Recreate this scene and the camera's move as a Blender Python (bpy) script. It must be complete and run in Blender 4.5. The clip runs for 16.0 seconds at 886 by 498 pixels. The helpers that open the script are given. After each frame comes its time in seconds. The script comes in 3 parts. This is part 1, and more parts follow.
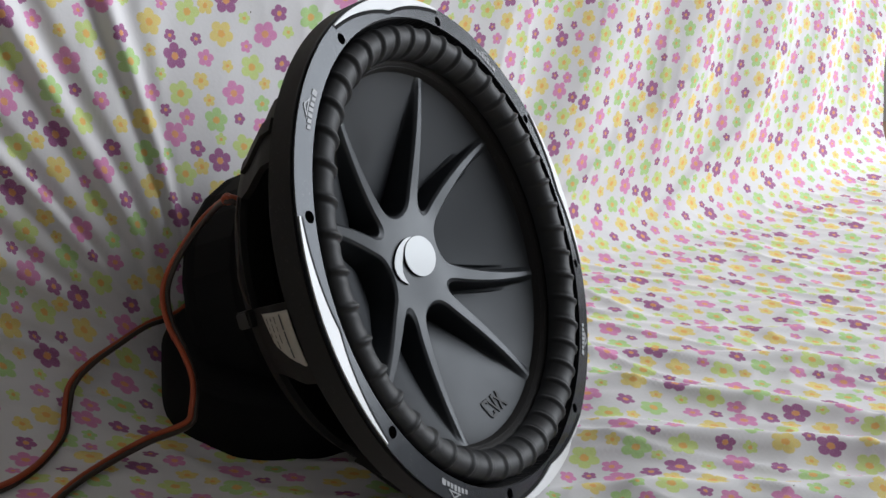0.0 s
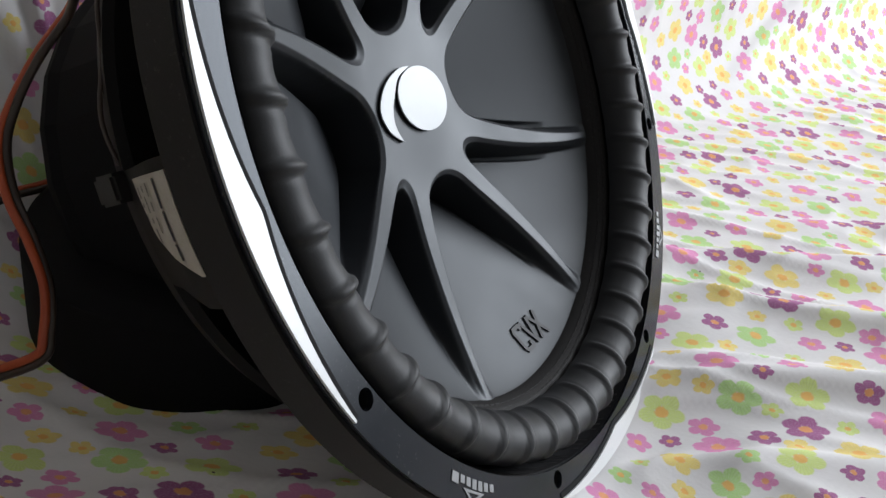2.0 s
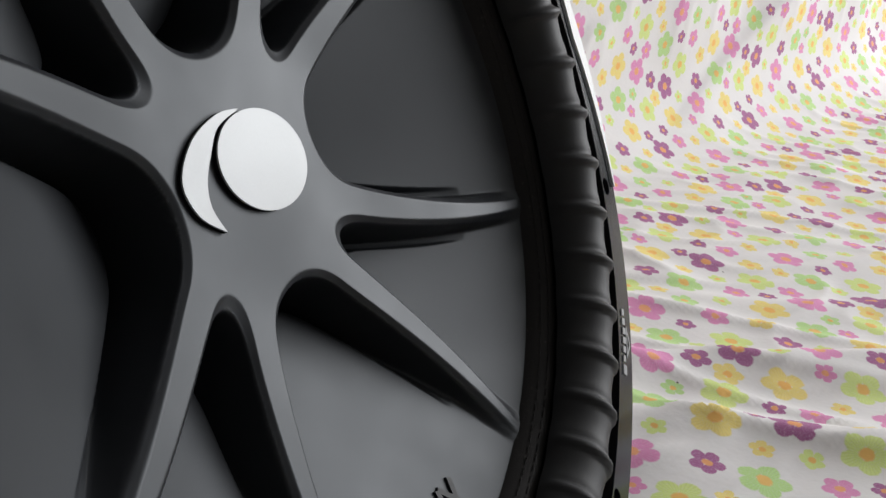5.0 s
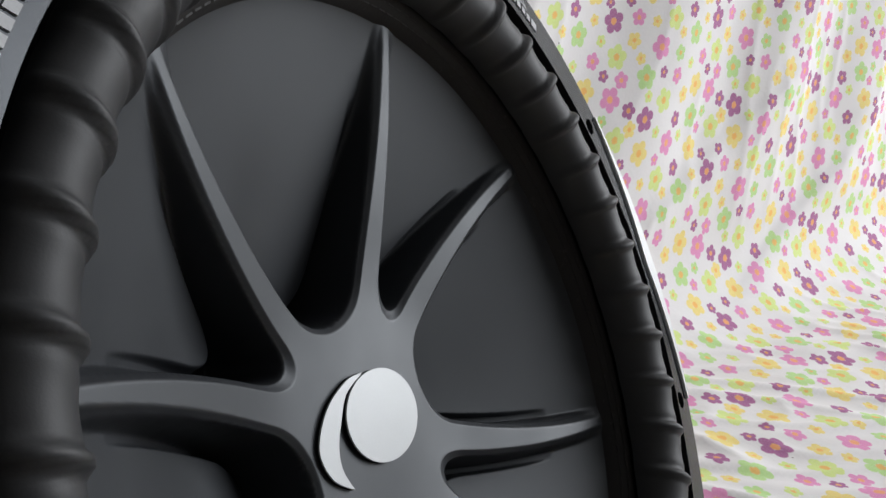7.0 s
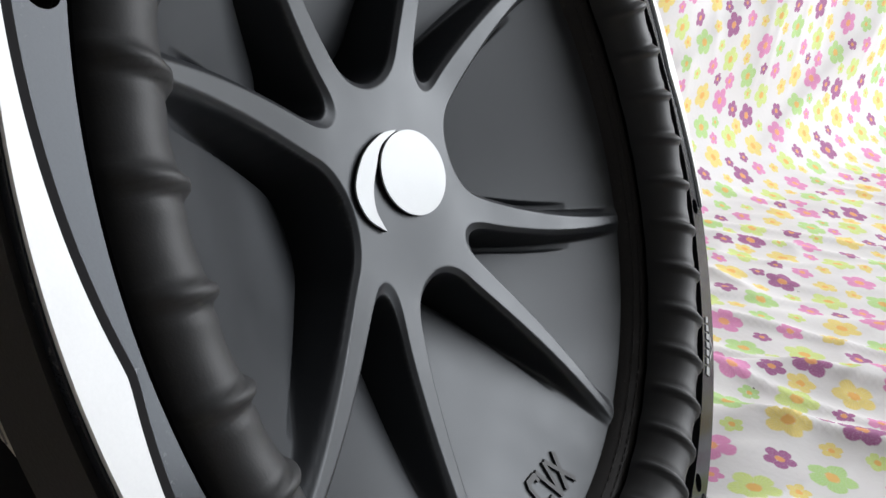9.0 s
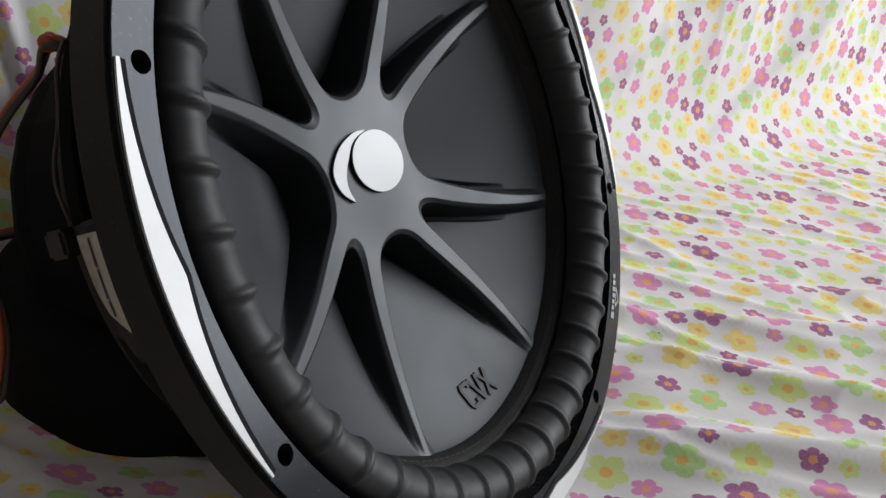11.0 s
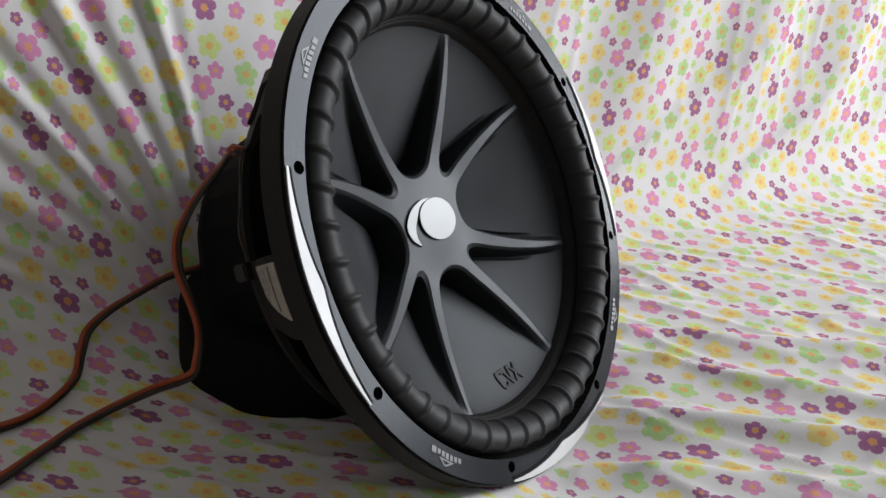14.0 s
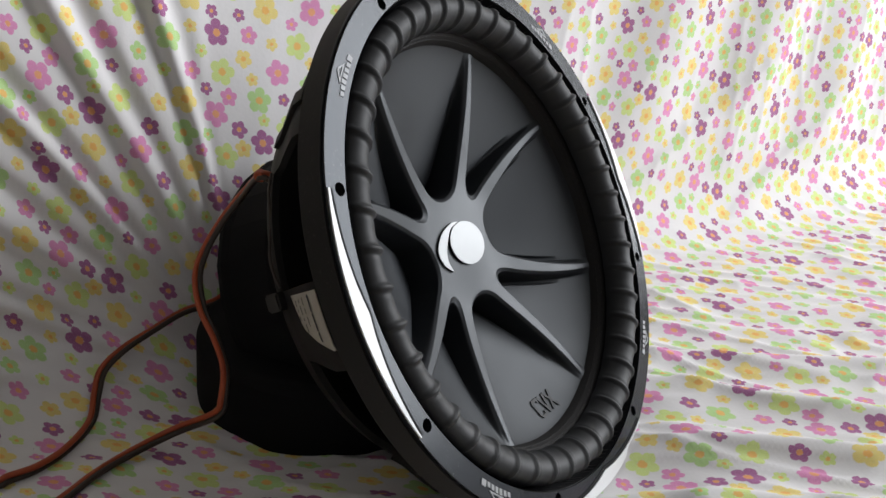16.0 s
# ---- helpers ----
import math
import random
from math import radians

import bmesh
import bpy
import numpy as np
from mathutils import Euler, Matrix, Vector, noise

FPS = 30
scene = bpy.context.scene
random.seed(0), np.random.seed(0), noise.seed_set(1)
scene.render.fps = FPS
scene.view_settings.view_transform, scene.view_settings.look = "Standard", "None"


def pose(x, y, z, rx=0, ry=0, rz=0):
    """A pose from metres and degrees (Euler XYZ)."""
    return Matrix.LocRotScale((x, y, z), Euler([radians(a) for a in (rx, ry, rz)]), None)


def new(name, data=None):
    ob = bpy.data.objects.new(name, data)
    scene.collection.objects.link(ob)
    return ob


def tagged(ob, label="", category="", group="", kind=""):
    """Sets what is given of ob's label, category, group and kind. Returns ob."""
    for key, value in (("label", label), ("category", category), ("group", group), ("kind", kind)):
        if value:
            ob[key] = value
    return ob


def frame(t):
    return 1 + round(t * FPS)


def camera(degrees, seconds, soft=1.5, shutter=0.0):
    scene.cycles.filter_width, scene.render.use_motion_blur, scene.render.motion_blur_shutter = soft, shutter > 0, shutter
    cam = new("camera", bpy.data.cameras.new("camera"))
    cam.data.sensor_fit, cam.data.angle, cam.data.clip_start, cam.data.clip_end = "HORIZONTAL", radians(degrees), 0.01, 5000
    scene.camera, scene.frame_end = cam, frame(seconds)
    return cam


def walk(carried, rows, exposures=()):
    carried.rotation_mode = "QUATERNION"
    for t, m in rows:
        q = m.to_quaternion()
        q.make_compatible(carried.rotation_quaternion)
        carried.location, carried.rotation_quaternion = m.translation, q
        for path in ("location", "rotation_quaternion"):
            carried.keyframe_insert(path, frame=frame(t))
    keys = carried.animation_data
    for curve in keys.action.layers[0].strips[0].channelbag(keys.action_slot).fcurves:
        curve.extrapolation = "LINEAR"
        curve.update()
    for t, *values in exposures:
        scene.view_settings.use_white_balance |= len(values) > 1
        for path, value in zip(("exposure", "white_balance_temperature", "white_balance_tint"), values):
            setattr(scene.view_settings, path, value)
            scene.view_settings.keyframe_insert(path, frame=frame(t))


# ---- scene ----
LENS = 51.6
cam = camera(LENS, 16.0)
# seconds, place in metres, turn in degrees
ROWS = [
    (0.0, -0.0218, -0.6560, 0.4287, 67.36, -6.36, 2.65),
    (0.5, -0.0252, -0.6304, 0.4212, 65.83, -6.22, 4.05),
    (1.0, -0.0282, -0.5612, 0.4093, 63.69, -6.36, 5.03),
    (1.5, -0.0236, -0.4814, 0.3510, 61.13, -7.33, 4.24),
    (2.0, -0.0257, -0.4185, 0.3035, 60.22, -7.64, 3.28),
    (2.5, -0.0255, -0.3776, 0.2712, 59.52, -8.13, 3.01),
    (3.0, -0.0276, -0.3383, 0.2408, 58.18, -8.11, 3.03),
    (3.5, -0.0232, -0.3120, 0.2236, 57.84, -8.30, 2.14),
    (4.0, -0.0121, -0.2853, 0.2233, 58.98, -8.66, 0.98),
    (4.5, -0.0050, -0.2674, 0.2327, 61.17, -8.24, -0.50),
    (5.0, -0.0047, -0.2514, 0.2499, 63.69, -8.55, -1.31),
    (7.5, -0.0372, -0.2776, 0.3096, 70.88, -7.14, 2.56),
    (8.0, -0.0400, -0.2898, 0.2945, 68.88, -7.35, 3.33),
    (8.5, -0.0328, -0.2999, 0.2814, 66.20, -8.09, 3.45),
    (9.0, -0.0287, -0.3041, 0.2659, 64.08, -8.81, 3.34),
    (9.5, -0.0213, -0.3167, 0.2580, 62.40, -9.53, 3.22),
    (12.0, 0.0191, -0.5129, 0.3772, 63.14, -8.07, 5.75),
    (12.5, 0.0242, -0.5476, 0.3924, 63.57, -7.66, 5.89),
    (13.0, 0.0272, -0.5869, 0.4151, 64.47, -7.18, 6.51),
    (13.5, 0.0433, -0.6275, 0.4236, 65.09, -7.00, 8.37),
    (14.0, 0.0409, -0.6329, 0.4155, 65.28, -6.22, 9.23),
    (14.5, 0.0262, -0.6377, 0.4141, 65.85, -5.36, 9.21),
    (15.0, 0.0197, -0.6312, 0.4174, 66.71, -4.98, 8.79),
    (15.5, 0.0081, -0.6297, 0.4031, 67.36, -5.66, 8.64),
    (16.0, -0.0031, -0.6191, 0.3942, 67.69, -5.43, 7.03),
]
# seconds, stops, kelvin, tint
EXPOSURES = [
    (0.0, -0.57, 6350, 11), (0.5, -0.65, 6350, 11), (1.0, -0.69, 6350, 11), (1.5, -0.39, 6350, 11), (2.0, -0.22, 6350, 11), (2.5, -0.25, 6350, 11), (3.0, -0.07, 6500, 11), (3.5, 0.18, 6500, 11), (4.0, -0.25, 6750, 12), (4.5, -0.50, 6750, 12), (5.0, -0.60, 6750, 12),
    (7.5, -0.52, 6550, 11.5), (8.0, -0.25, 6550, 11.5), (8.5, -0.17, 6550, 11.5), (9.0, -0.24, 6550, 11.5), (9.5, -0.36, 6700, 12),
    (12.0, -0.65, 6580, 11.5), (12.5, -0.70, 6580, 11.5), (13.0, -0.63, 6580, 11.5), (13.5, -0.64, 6580, 11.5), (14.0, -0.57, 6580, 11.5), (14.5, -0.59, 6580, 11.5), (15.0, -0.31, 6580, 11.5), (15.5, -0.34, 6580, 11.5), (16.0, -0.36, 6580, 11.5),
]
walk(cam, [(t, pose(x, y, z, rx, ry, rz)) for t, x, y, z, rx, ry, rz in ROWS], EXPOSURES)

# ---- light: dull daylight through one large window, beside the bed ----
world = bpy.data.worlds.new("sky")
scene.world = world
world.use_nodes = True
wn = world.node_tree
sky = wn.nodes.new("ShaderNodeTexSky")
sky.sky_type = "NISHITA"
sky.sun_disc = False
sky.sun_elevation, sky.sun_rotation = radians(38), radians(70)
wn.links.new(sky.outputs[0], wn.nodes["Background"].inputs[0])
wn.nodes["Background"].inputs[1].default_value = 0.10

WIN = dict(x=4.2, y0=0.4, y1=3.9, z0=0.45, z1=3.9)
glow = new("window_daylight", bpy.data.lights.new("window_daylight", "AREA"))
glow.data.shape, glow.data.size, glow.data.size_y = "RECTANGLE", WIN["y1"] - WIN["y0"], WIN["z1"] - WIN["z0"]
glow.data.energy, glow.data.color = 520.0, (0.92, 0.96, 1.0)
glow.matrix_world = pose(WIN["x"] - 0.02, (WIN["y0"] + WIN["y1"]) / 2, (WIN["z0"] + WIN["z1"]) / 2, 0, 90, 0)


# ---- node helpers ----
def shader(name, colour, rough=0.5, metal=0.0, spec=0.5):
    m = bpy.data.materials.new(name)
    m.use_nodes = True
    b = m.node_tree.nodes["Principled BSDF"]
    b.inputs["Base Color"].default_value = (*colour, 1)
    b.inputs["Roughness"].default_value = rough
    b.inputs["Metallic"].default_value = metal
    b.inputs["Specular IOR Level"].default_value = spec
    return m, m.node_tree, b


def math_node(nt, op, a, b=None, c=None):
    n = nt.nodes.new("ShaderNodeMath")
    n.operation = op
    for i, v in enumerate((a, b, c)):
        if v is None:
            continue
        if isinstance(v, (int, float)):
            n.inputs[i].default_value = v
        else:
            nt.links.new(v, n.inputs[i])
    return n.outputs[0]


def mixed(nt, fac, a, b):
    n = nt.nodes.new("ShaderNodeMix")
    n.data_type = "RGBA"
    for i, v in ((0, fac), (6, a), (7, b)):
        if isinstance(v, tuple):
            n.inputs[i].default_value = (*v, 1)
        elif isinstance(v, (int, float)):
            n.inputs[i].default_value = v
        else:
            nt.links.new(v, n.inputs[i])
    return n.outputs[2]


def noise_node(nt, scale, detail=3.0, coords="Object", rough=0.55):
    tc = nt.nodes.new("ShaderNodeTexCoord")
    n = nt.nodes.new("ShaderNodeTexNoise")
    n.inputs["Scale"].default_value, n.inputs["Detail"].default_value = scale, detail
    n.inputs["Roughness"].default_value = rough
    nt.links.new(tc.outputs[coords], n.inputs["Vector"])
    return n.outputs["Fac"]


def bump(nt, b, height, strength, distance):
    n = nt.nodes.new("ShaderNodeBump")
    n.inputs["Strength"].default_value, n.inputs["Distance"].default_value = strength, distance
    nt.links.new(height, n.inputs["Height"])
    nt.links.new(n.outputs[0], b.inputs["Normal"])


def ramp(nt, fac, low, high, lo, hi):
    n = nt.nodes.new("ShaderNodeMapRange")
    n.inputs[1].default_value, n.inputs[2].default_value = low, high
    n.inputs[3].default_value, n.inputs[4].default_value = lo, hi
    nt.links.new(fac, n.inputs[0])
    return n.outputs[0]


def worn(name, colour, other, rough, spread=0.12, metal=0.0, spec=0.5, grain=900.0, stain=14.0, relief=0.0002, strength=0.3, sheen=(1, 1, 1)):
    """A surface with stains at two scales, uneven gloss and a fine grain."""
    m, nt, b = shader(name, colour, rough, metal, spec)
    big, fine = noise_node(nt, stain, 5.0), noise_node(nt, grain, 2.0)
    mix = math_node(nt, "MULTIPLY_ADD", fine, 0.35, math_node(nt, "MULTIPLY", big, 0.8))
    nt.links.new(mixed(nt, ramp(nt, mix, 0.35, 0.8, 0.0, 1.0), colour, other), b.inputs["Base Color"])
    nt.links.new(ramp(nt, big, 0.3, 0.7, rough - spread, rough + spread), b.inputs["Roughness"])
    bump(nt, b, fine, strength, relief)
    b.inputs["Specular Tint"].default_value = (*sheen, 1)
    return m


RUBBER = worn("matt_black_rubber", (0.0128, 0.0135, 0.0146), (0.0205, 0.0214, 0.0230), 0.58, 0.05, spec=0.35, grain=1500, relief=0.0001)
CONE = worn("moulded_black_cone", (0.0118, 0.0130, 0.0150), (0.0174, 0.0189, 0.0216), 0.46, 0.06, spec=0.38, grain=2500, stain=18, relief=0.00006, strength=0.25, sheen=(0.90, 0.955, 1.0))
FLANGE = worn("satin_dark_grey_paint", (0.0108, 0.0122, 0.0150), (0.0150, 0.0167, 0.0205), 0.21, 0.04, spec=0.22, grain=1800, relief=0.00005, strength=0.2, sheen=(0.86, 0.93, 1.0))
BASKET = worn("black_powder_coat", (0.011, 0.0102, 0.0100), (0.018, 0.017, 0.0165), 0.62, 0.06, spec=0.2, grain=1200, relief=0.0002, strength=0.4)
BLACK = worn("dull_black", (0.0045, 0.0045, 0.005), (0.008, 0.008, 0.009), 0.75, 0.05, spec=0.12)
SILVER = worn("bright_silver_plate", (0.60, 0.61, 0.615), (0.54, 0.55, 0.555), 0.40, 0.05, metal=0.1, spec=0.3, grain=1500, relief=0.00003)
EMBLEM = worn("brushed_silver_emblem", (0.39, 0.405, 0.41), (0.355, 0.365, 0.37), 0.42, 0.05, metal=0.15, spec=0.3, grain=1500, relief=0.00003)
PRINT = worn("silver_print", (0.24, 0.245, 0.25), (0.18, 0.185, 0.19), 0.5, 0.05, metal=0.2)
STICKER = worn("paper_sticker", (0.42, 0.39, 0.34), (0.33, 0.305, 0.26), 0.7, 0.05, stain=60)
TAB = worn("dull_grey_tab", (0.020, 0.019, 0.018), (0.014, 0.013, 0.012), 0.5, 0.06, stain=80)
INK = worn("sticker_ink", (0.03, 0.03, 0.035), (0.06, 0.06, 0.07), 0.7, 0.05)
WIRE_RED = worn("orange_red_insulation", (0.43, 0.080, 0.022), (0.34, 0.056, 0.018), 0.42, 0.06, stain=60, grain=800)
WIRE_BLACK = worn("black_insulation", (0.030, 0.020, 0.015), (0.045, 0.03, 0.022), 0.42, 0.06, stain=60, grain=800)
# unseen wall and ceiling tones, set by how much light each should bounce
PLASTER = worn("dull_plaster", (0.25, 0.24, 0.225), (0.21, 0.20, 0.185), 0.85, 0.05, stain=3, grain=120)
FILL_BOUNCE = worn("fill_bounce_plaster", (0.29, 0.282, 0.27), (0.255, 0.248, 0.237), 0.85, 0.05, stain=3, grain=120)
LOW_BOUNCE = worn("low_bounce_plaster", (0.10, 0.085, 0.075), (0.08, 0.07, 0.06), 0.85, 0.05, stain=3, grain=120)
BOARD = worn("brown_floor", (0.22, 0.14, 0.08), (0.16, 0.10, 0.06), 0.6, 0.1, stain=5)
CEILING = worn("bounce_ceiling_paint", (0.40, 0.395, 0.385), (0.36, 0.355, 0.345), 0.85, 0.05, stain=3, grain=120)
WHITE = worn("white_gloss_frame", (0.75, 0.75, 0.73), (0.68, 0.68, 0.66), 0.4, 0.06)


def scuffed(m, amount, colour):
    """Small chips and rubbed flecks over a worn paint."""
    nt = m.node_tree
    b = nt.nodes["Principled BSDF"]
    was = b.inputs["Base Color"].links[0].from_socket
    chips, where = noise_node(nt, 420.0, 4.0, rough=0.7), noise_node(nt, 26.0, 3.0)
    fac = math_node(nt, "MULTIPLY", ramp(nt, chips, 0.60, 0.69, 0.0, 1.0), ramp(nt, where, 0.47, 0.62, 0.0, amount))
    nt.links.new(mixed(nt, fac, was, colour), b.inputs["Base Color"])


scuffed(FLANGE, 0.55, (0.16, 0.16, 0.16))
scuffed(BASKET, 0.3, (0.10, 0.095, 0.09))


# the print: one repeat of the cloth, flowers placed by their share of its width and height
REPEAT = (0.150, 0.137)
PRINTED = {
    ("pink", "large"): ((0.371, 0.166), (0.541, 0.769), (0.002, 0.477)),
    ("pink", "middling"): ((0.186, 0.977), (0.859, 0.246), (0.079, 0.363), (0.553, 0.352)),
    ("pink", "small"): ((0.903, 0.709), (0.432, 0.863)),
    ("purple", "large"): ((0.0, 0.0), (0.286, 0.608)),
    ("purple", "middling"): ((0.612, 0.628), (0.663, 0.937), (0.142, 0.548)),
    ("purple", "small"): ((0.965, 0.884), (0.123, 0.872), (0.946, 0.336), (0.413, 0.323)),
    ("yellow", "large"): ((0.274, 0.812), (0.836, 0.832), (0.813, 0.424)),
    ("yellow", "middling"): ((0.166, 0.663), (0.161, 0.12), (0.665, 0.476)),
    ("yellow", "small"): ((0.846, 0.997), (0.217, 0.233), (0.323, 0.003), (0.565, 0.078)),
    ("lime", "large"): ((0.061, 0.722), (0.038, 0.22), (0.477, 0.985), (0.444, 0.499)),
    ("lime", "small"): ((0.912, 0.122), (0.405, 0.693), (0.682, 0.735), (0.293, 0.468), (0.701, 0.279)),
    ("green", "large"): ((0.719, 0.088), (0.262, 0.351), (0.808, 0.624)),
    ("green", "middling"): ((0.557, 0.208),),
    ("green", "small"): ((0.952, 0.607),),
}
INKS = {"pink": (0.77, 0.30, 0.54), "purple": (0.40, 0.14, 0.31), "yellow": (0.87, 0.71, 0.24), "lime": (0.68, 0.80, 0.29), "green": (0.50, 0.73, 0.30)}
SPREADS = {"large": 0.0112, "middling": 0.0077, "small": 0.0056}


def flowered_cotton():
    """White cotton printed with five-petalled flowers, laid out on the sheet's own length and width in metres."""
    m, nt, b = shader("flowered_cotton", (0.8, 0.8, 0.78), 0.85, 0.0, 0.2)
    L = nt.links.new
    uv = nt.nodes.new("ShaderNodeUVMap")
    uv.uv_map = "cloth"
    base = mixed(nt, noise_node(nt, 9.0, 4.0), (0.815, 0.800, 0.80), (0.745, 0.730, 0.732))

    def vec(op, a, b=None, c=None):
        n = nt.nodes.new("ShaderNodeVectorMath")
        n.operation = op
        for i, v in enumerate((a, b, c)):
            if v is None:
                continue
            if isinstance(v, tuple):
                n.inputs[i].default_value = v
            else:
                L(v, n.inputs[i])
        return n.outputs[1] if op in ("LENGTH", "DISTANCE") else n.outputs[0]

    def fine_noise(scale, detail):
        n = nt.nodes.new("ShaderNodeTexNoise")
        n.inputs["Scale"].default_value, n.inputs["Detail"].default_value = scale, detail
        L(uv.outputs[0], n.inputs["Vector"])
        return n.outputs[0]

    def stepped(fac, colours):
        """One of several colours by a whole number."""
        n = nt.nodes.new("ShaderNodeValToRGB")
        n.color_ramp.interpolation = "CONSTANT"
        el = n.color_ramp.elements
        while len(el) < len(colours):
            el.new(0.5)
        for i, (e, c) in enumerate(zip(el, colours)):
            e.position, e.color = i / len(colours), (*c, 1)
        L(math_node(nt, "DIVIDE", math_node(nt, "ADD", fac, 0.5), float(len(colours))), n.inputs[0])
        return n.outputs[0]

    # the nearest flower: its offset on the cloth, and its ink and size as one number with its turn as the fraction
    inks, sizes = list(INKS), list(SPREADS)
    half = (REPEAT[0] / 2, REPEAT[1] / 2, 100.0)
    turns = random.Random(5)
    nearest, reach = None, None
    for (ink, size), places in PRINTED.items():
        code = inks.index(ink) * 3 + sizes.index(size)
        inv = 1 / SPREADS[size]
        for across, down in places:
            off = vec("SUBTRACT", uv.outputs[0], (across * REPEAT[0], -down * REPEAT[1], -(code + turns.uniform(0.1, 0.9))))
            off = vec("WRAP", off, half, (-half[0], -half[1], -100.0))
            far = vec("LENGTH", vec("MULTIPLY", off, (inv, inv, 0.0)))
            if nearest is None:
                nearest, reach = off, far
                continue
            pick = nt.nodes.new("ShaderNodeMix")
            pick.data_type = "VECTOR"
            L(math_node(nt, "LESS_THAN", far, reach), pick.inputs[0])
            L(nearest, pick.inputs[4])
            L(off, pick.inputs[5])
            nearest, reach = pick.outputs[1], math_node(nt, "MINIMUM", far, reach)
    at = nt.nodes.new("ShaderNodeSeparateXYZ")
    L(nearest, at.inputs[0])
    x, y, code = at.outputs[0], at.outputs[1], at.outputs[2]
    whole, turned = math_node(nt, "FLOOR", code), math_node(nt, "FRACT", code)
    kind = math_node(nt, "FLOOR", math_node(nt, "DIVIDE", math_node(nt, "ADD", whole, 0.5), 3.0))
    size = math_node(nt, "SUBTRACT", whole, math_node(nt, "MULTIPLY", kind, 3.0))
    tone = stepped(kind, list(INKS.values()))
    s0, s1, s2 = SPREADS.values()
    radius = math_node(nt, "MAXIMUM", math_node(nt, "MULTIPLY_ADD", size, s1 - s0, s0), s2)

    wob, speck = fine_noise(420.0, 2.0), fine_noise(1100.0, 3.0)
    r = math_node(nt, "SQRT", math_node(nt, "MULTIPLY_ADD", x, x, math_node(nt, "MULTIPLY", y, y)))
    turn = math_node(nt, "MULTIPLY_ADD", turned, 6.283, math_node(nt, "ADD", math_node(nt, "ARCTAN2", y, x), 12.6))
    fold = math_node(nt, "SUBTRACT", math_node(nt, "MODULO", turn, 1.25664), 0.62832)
    px = math_node(nt, "SUBTRACT", math_node(nt, "MULTIPLY", r, math_node(nt, "COSINE", fold)), math_node(nt, "MULTIPLY", radius, 0.60))
    py = math_node(nt, "MULTIPLY", r, math_node(nt, "SINE", fold))
    pd = math_node(nt, "SQRT", math_node(nt, "MULTIPLY_ADD", px, px, math_node(nt, "MULTIPLY", py, py)))
    pd = math_node(nt, "MULTIPLY_ADD", wob, 0.0014, math_node(nt, "ADD", pd, -0.0007))
    petal = ramp(nt, math_node(nt, "DIVIDE", pd, radius), 0.36, 0.43, 1.0, 0.0)
    rr = math_node(nt, "MULTIPLY_ADD", wob, 0.0016, math_node(nt, "ADD", r, -0.0008))
    heart = ramp(nt, math_node(nt, "DIVIDE", rr, radius), 0.24, 0.32, 1.0, 0.0)
    ink = mixed(nt, ramp(nt, speck, 0.45, 0.75, 0.0, 0.25), tone, base)
    streak = math_node(nt, "SINE", math_node(nt, "MULTIPLY", turn, 35.0))
    ink = mixed(nt, ramp(nt, streak, -0.2, 1.0, 0.0, 0.16), ink, vec("MULTIPLY", tone, (0.62, 0.55, 0.6)))
    col = mixed(nt, petal, base, ink)
    col = mixed(nt, heart, col, mixed(nt, 0.78, tone, (0.90, 0.45, 0.13)))
    # a few dark crumbs of dirt
    crumb = nt.nodes.new("ShaderNodeTexVoronoi")
    crumb.voronoi_dimensions, crumb.feature = "2D", "F1"
    crumb.inputs["Scale"].default_value = 13.0
    L(uv.outputs[0], crumb.inputs["Vector"])
    pick = nt.nodes.new("ShaderNodeSeparateColor")
    L(crumb.outputs["Color"], pick.inputs[0])
    spot_ = math_node(nt, "LESS_THAN", crumb.outputs["Distance"], math_node(nt, "MULTIPLY_ADD", pick.outputs[1], 0.008, 0.003))
    col = mixed(nt, math_node(nt, "MULTIPLY", spot_, math_node(nt, "GREATER_THAN", pick.outputs[0], 0.84)), col, (0.10, 0.08, 0.06))
    L(col, b.inputs["Base Color"])
    bump(nt, b, fine_noise(260.0, 5.0), 0.16, 0.0012)
    return m


COTTON = flowered_cotton()


# ---- mesh helpers ----
def mesh_object(name, bm, material, smooth=True, recalc=True):
    if recalc:
        bmesh.ops.recalc_face_normals(bm, faces=bm.faces)
    me = bpy.data.meshes.new(name)
    bm.to_mesh(me)
    bm.free()
    if smooth:
        for f in me.polygons:
            f.use_smooth = True
    me.materials.append(material)
    return new(name, me)


def part(name, bm, material, parent, label="", smooth=True, sharp=None):
    ob = mesh_object(name, bm, material, smooth)
    ob.parent = parent
    if sharp:
        ob.data.set_sharp_from_angle(angle=radians(sharp))
    if label:
        tagged(ob, label)
    return ob


def lathe(profile, steps=192, a0=0.0, a1=360.0, closed=False):
    """A profile of (radius, z) turned about z between two angles."""
    bm = bmesh.new()
    full = abs(a1 - a0) >= 359.99
    n = steps if full else steps + 1
    rings = []
    for k in range(n):
        a = radians(a0 + (a1 - a0) * k / steps)
        rings.append([bm.verts.new((r * math.cos(a), r * math.sin(a), z)) for r, z in profile])
    m = len(profile)
    for k in range(steps):
        p, q = rings[k], rings[(k + 1) % n]
        for j in range(m if closed else m - 1):
            bm.faces.new((p[j], q[j], q[(j + 1) % m], p[(j + 1) % m]))
    if not full and closed:
        bm.faces.new(rings[0])
        bm.faces.new(rings[-1])
    return bm


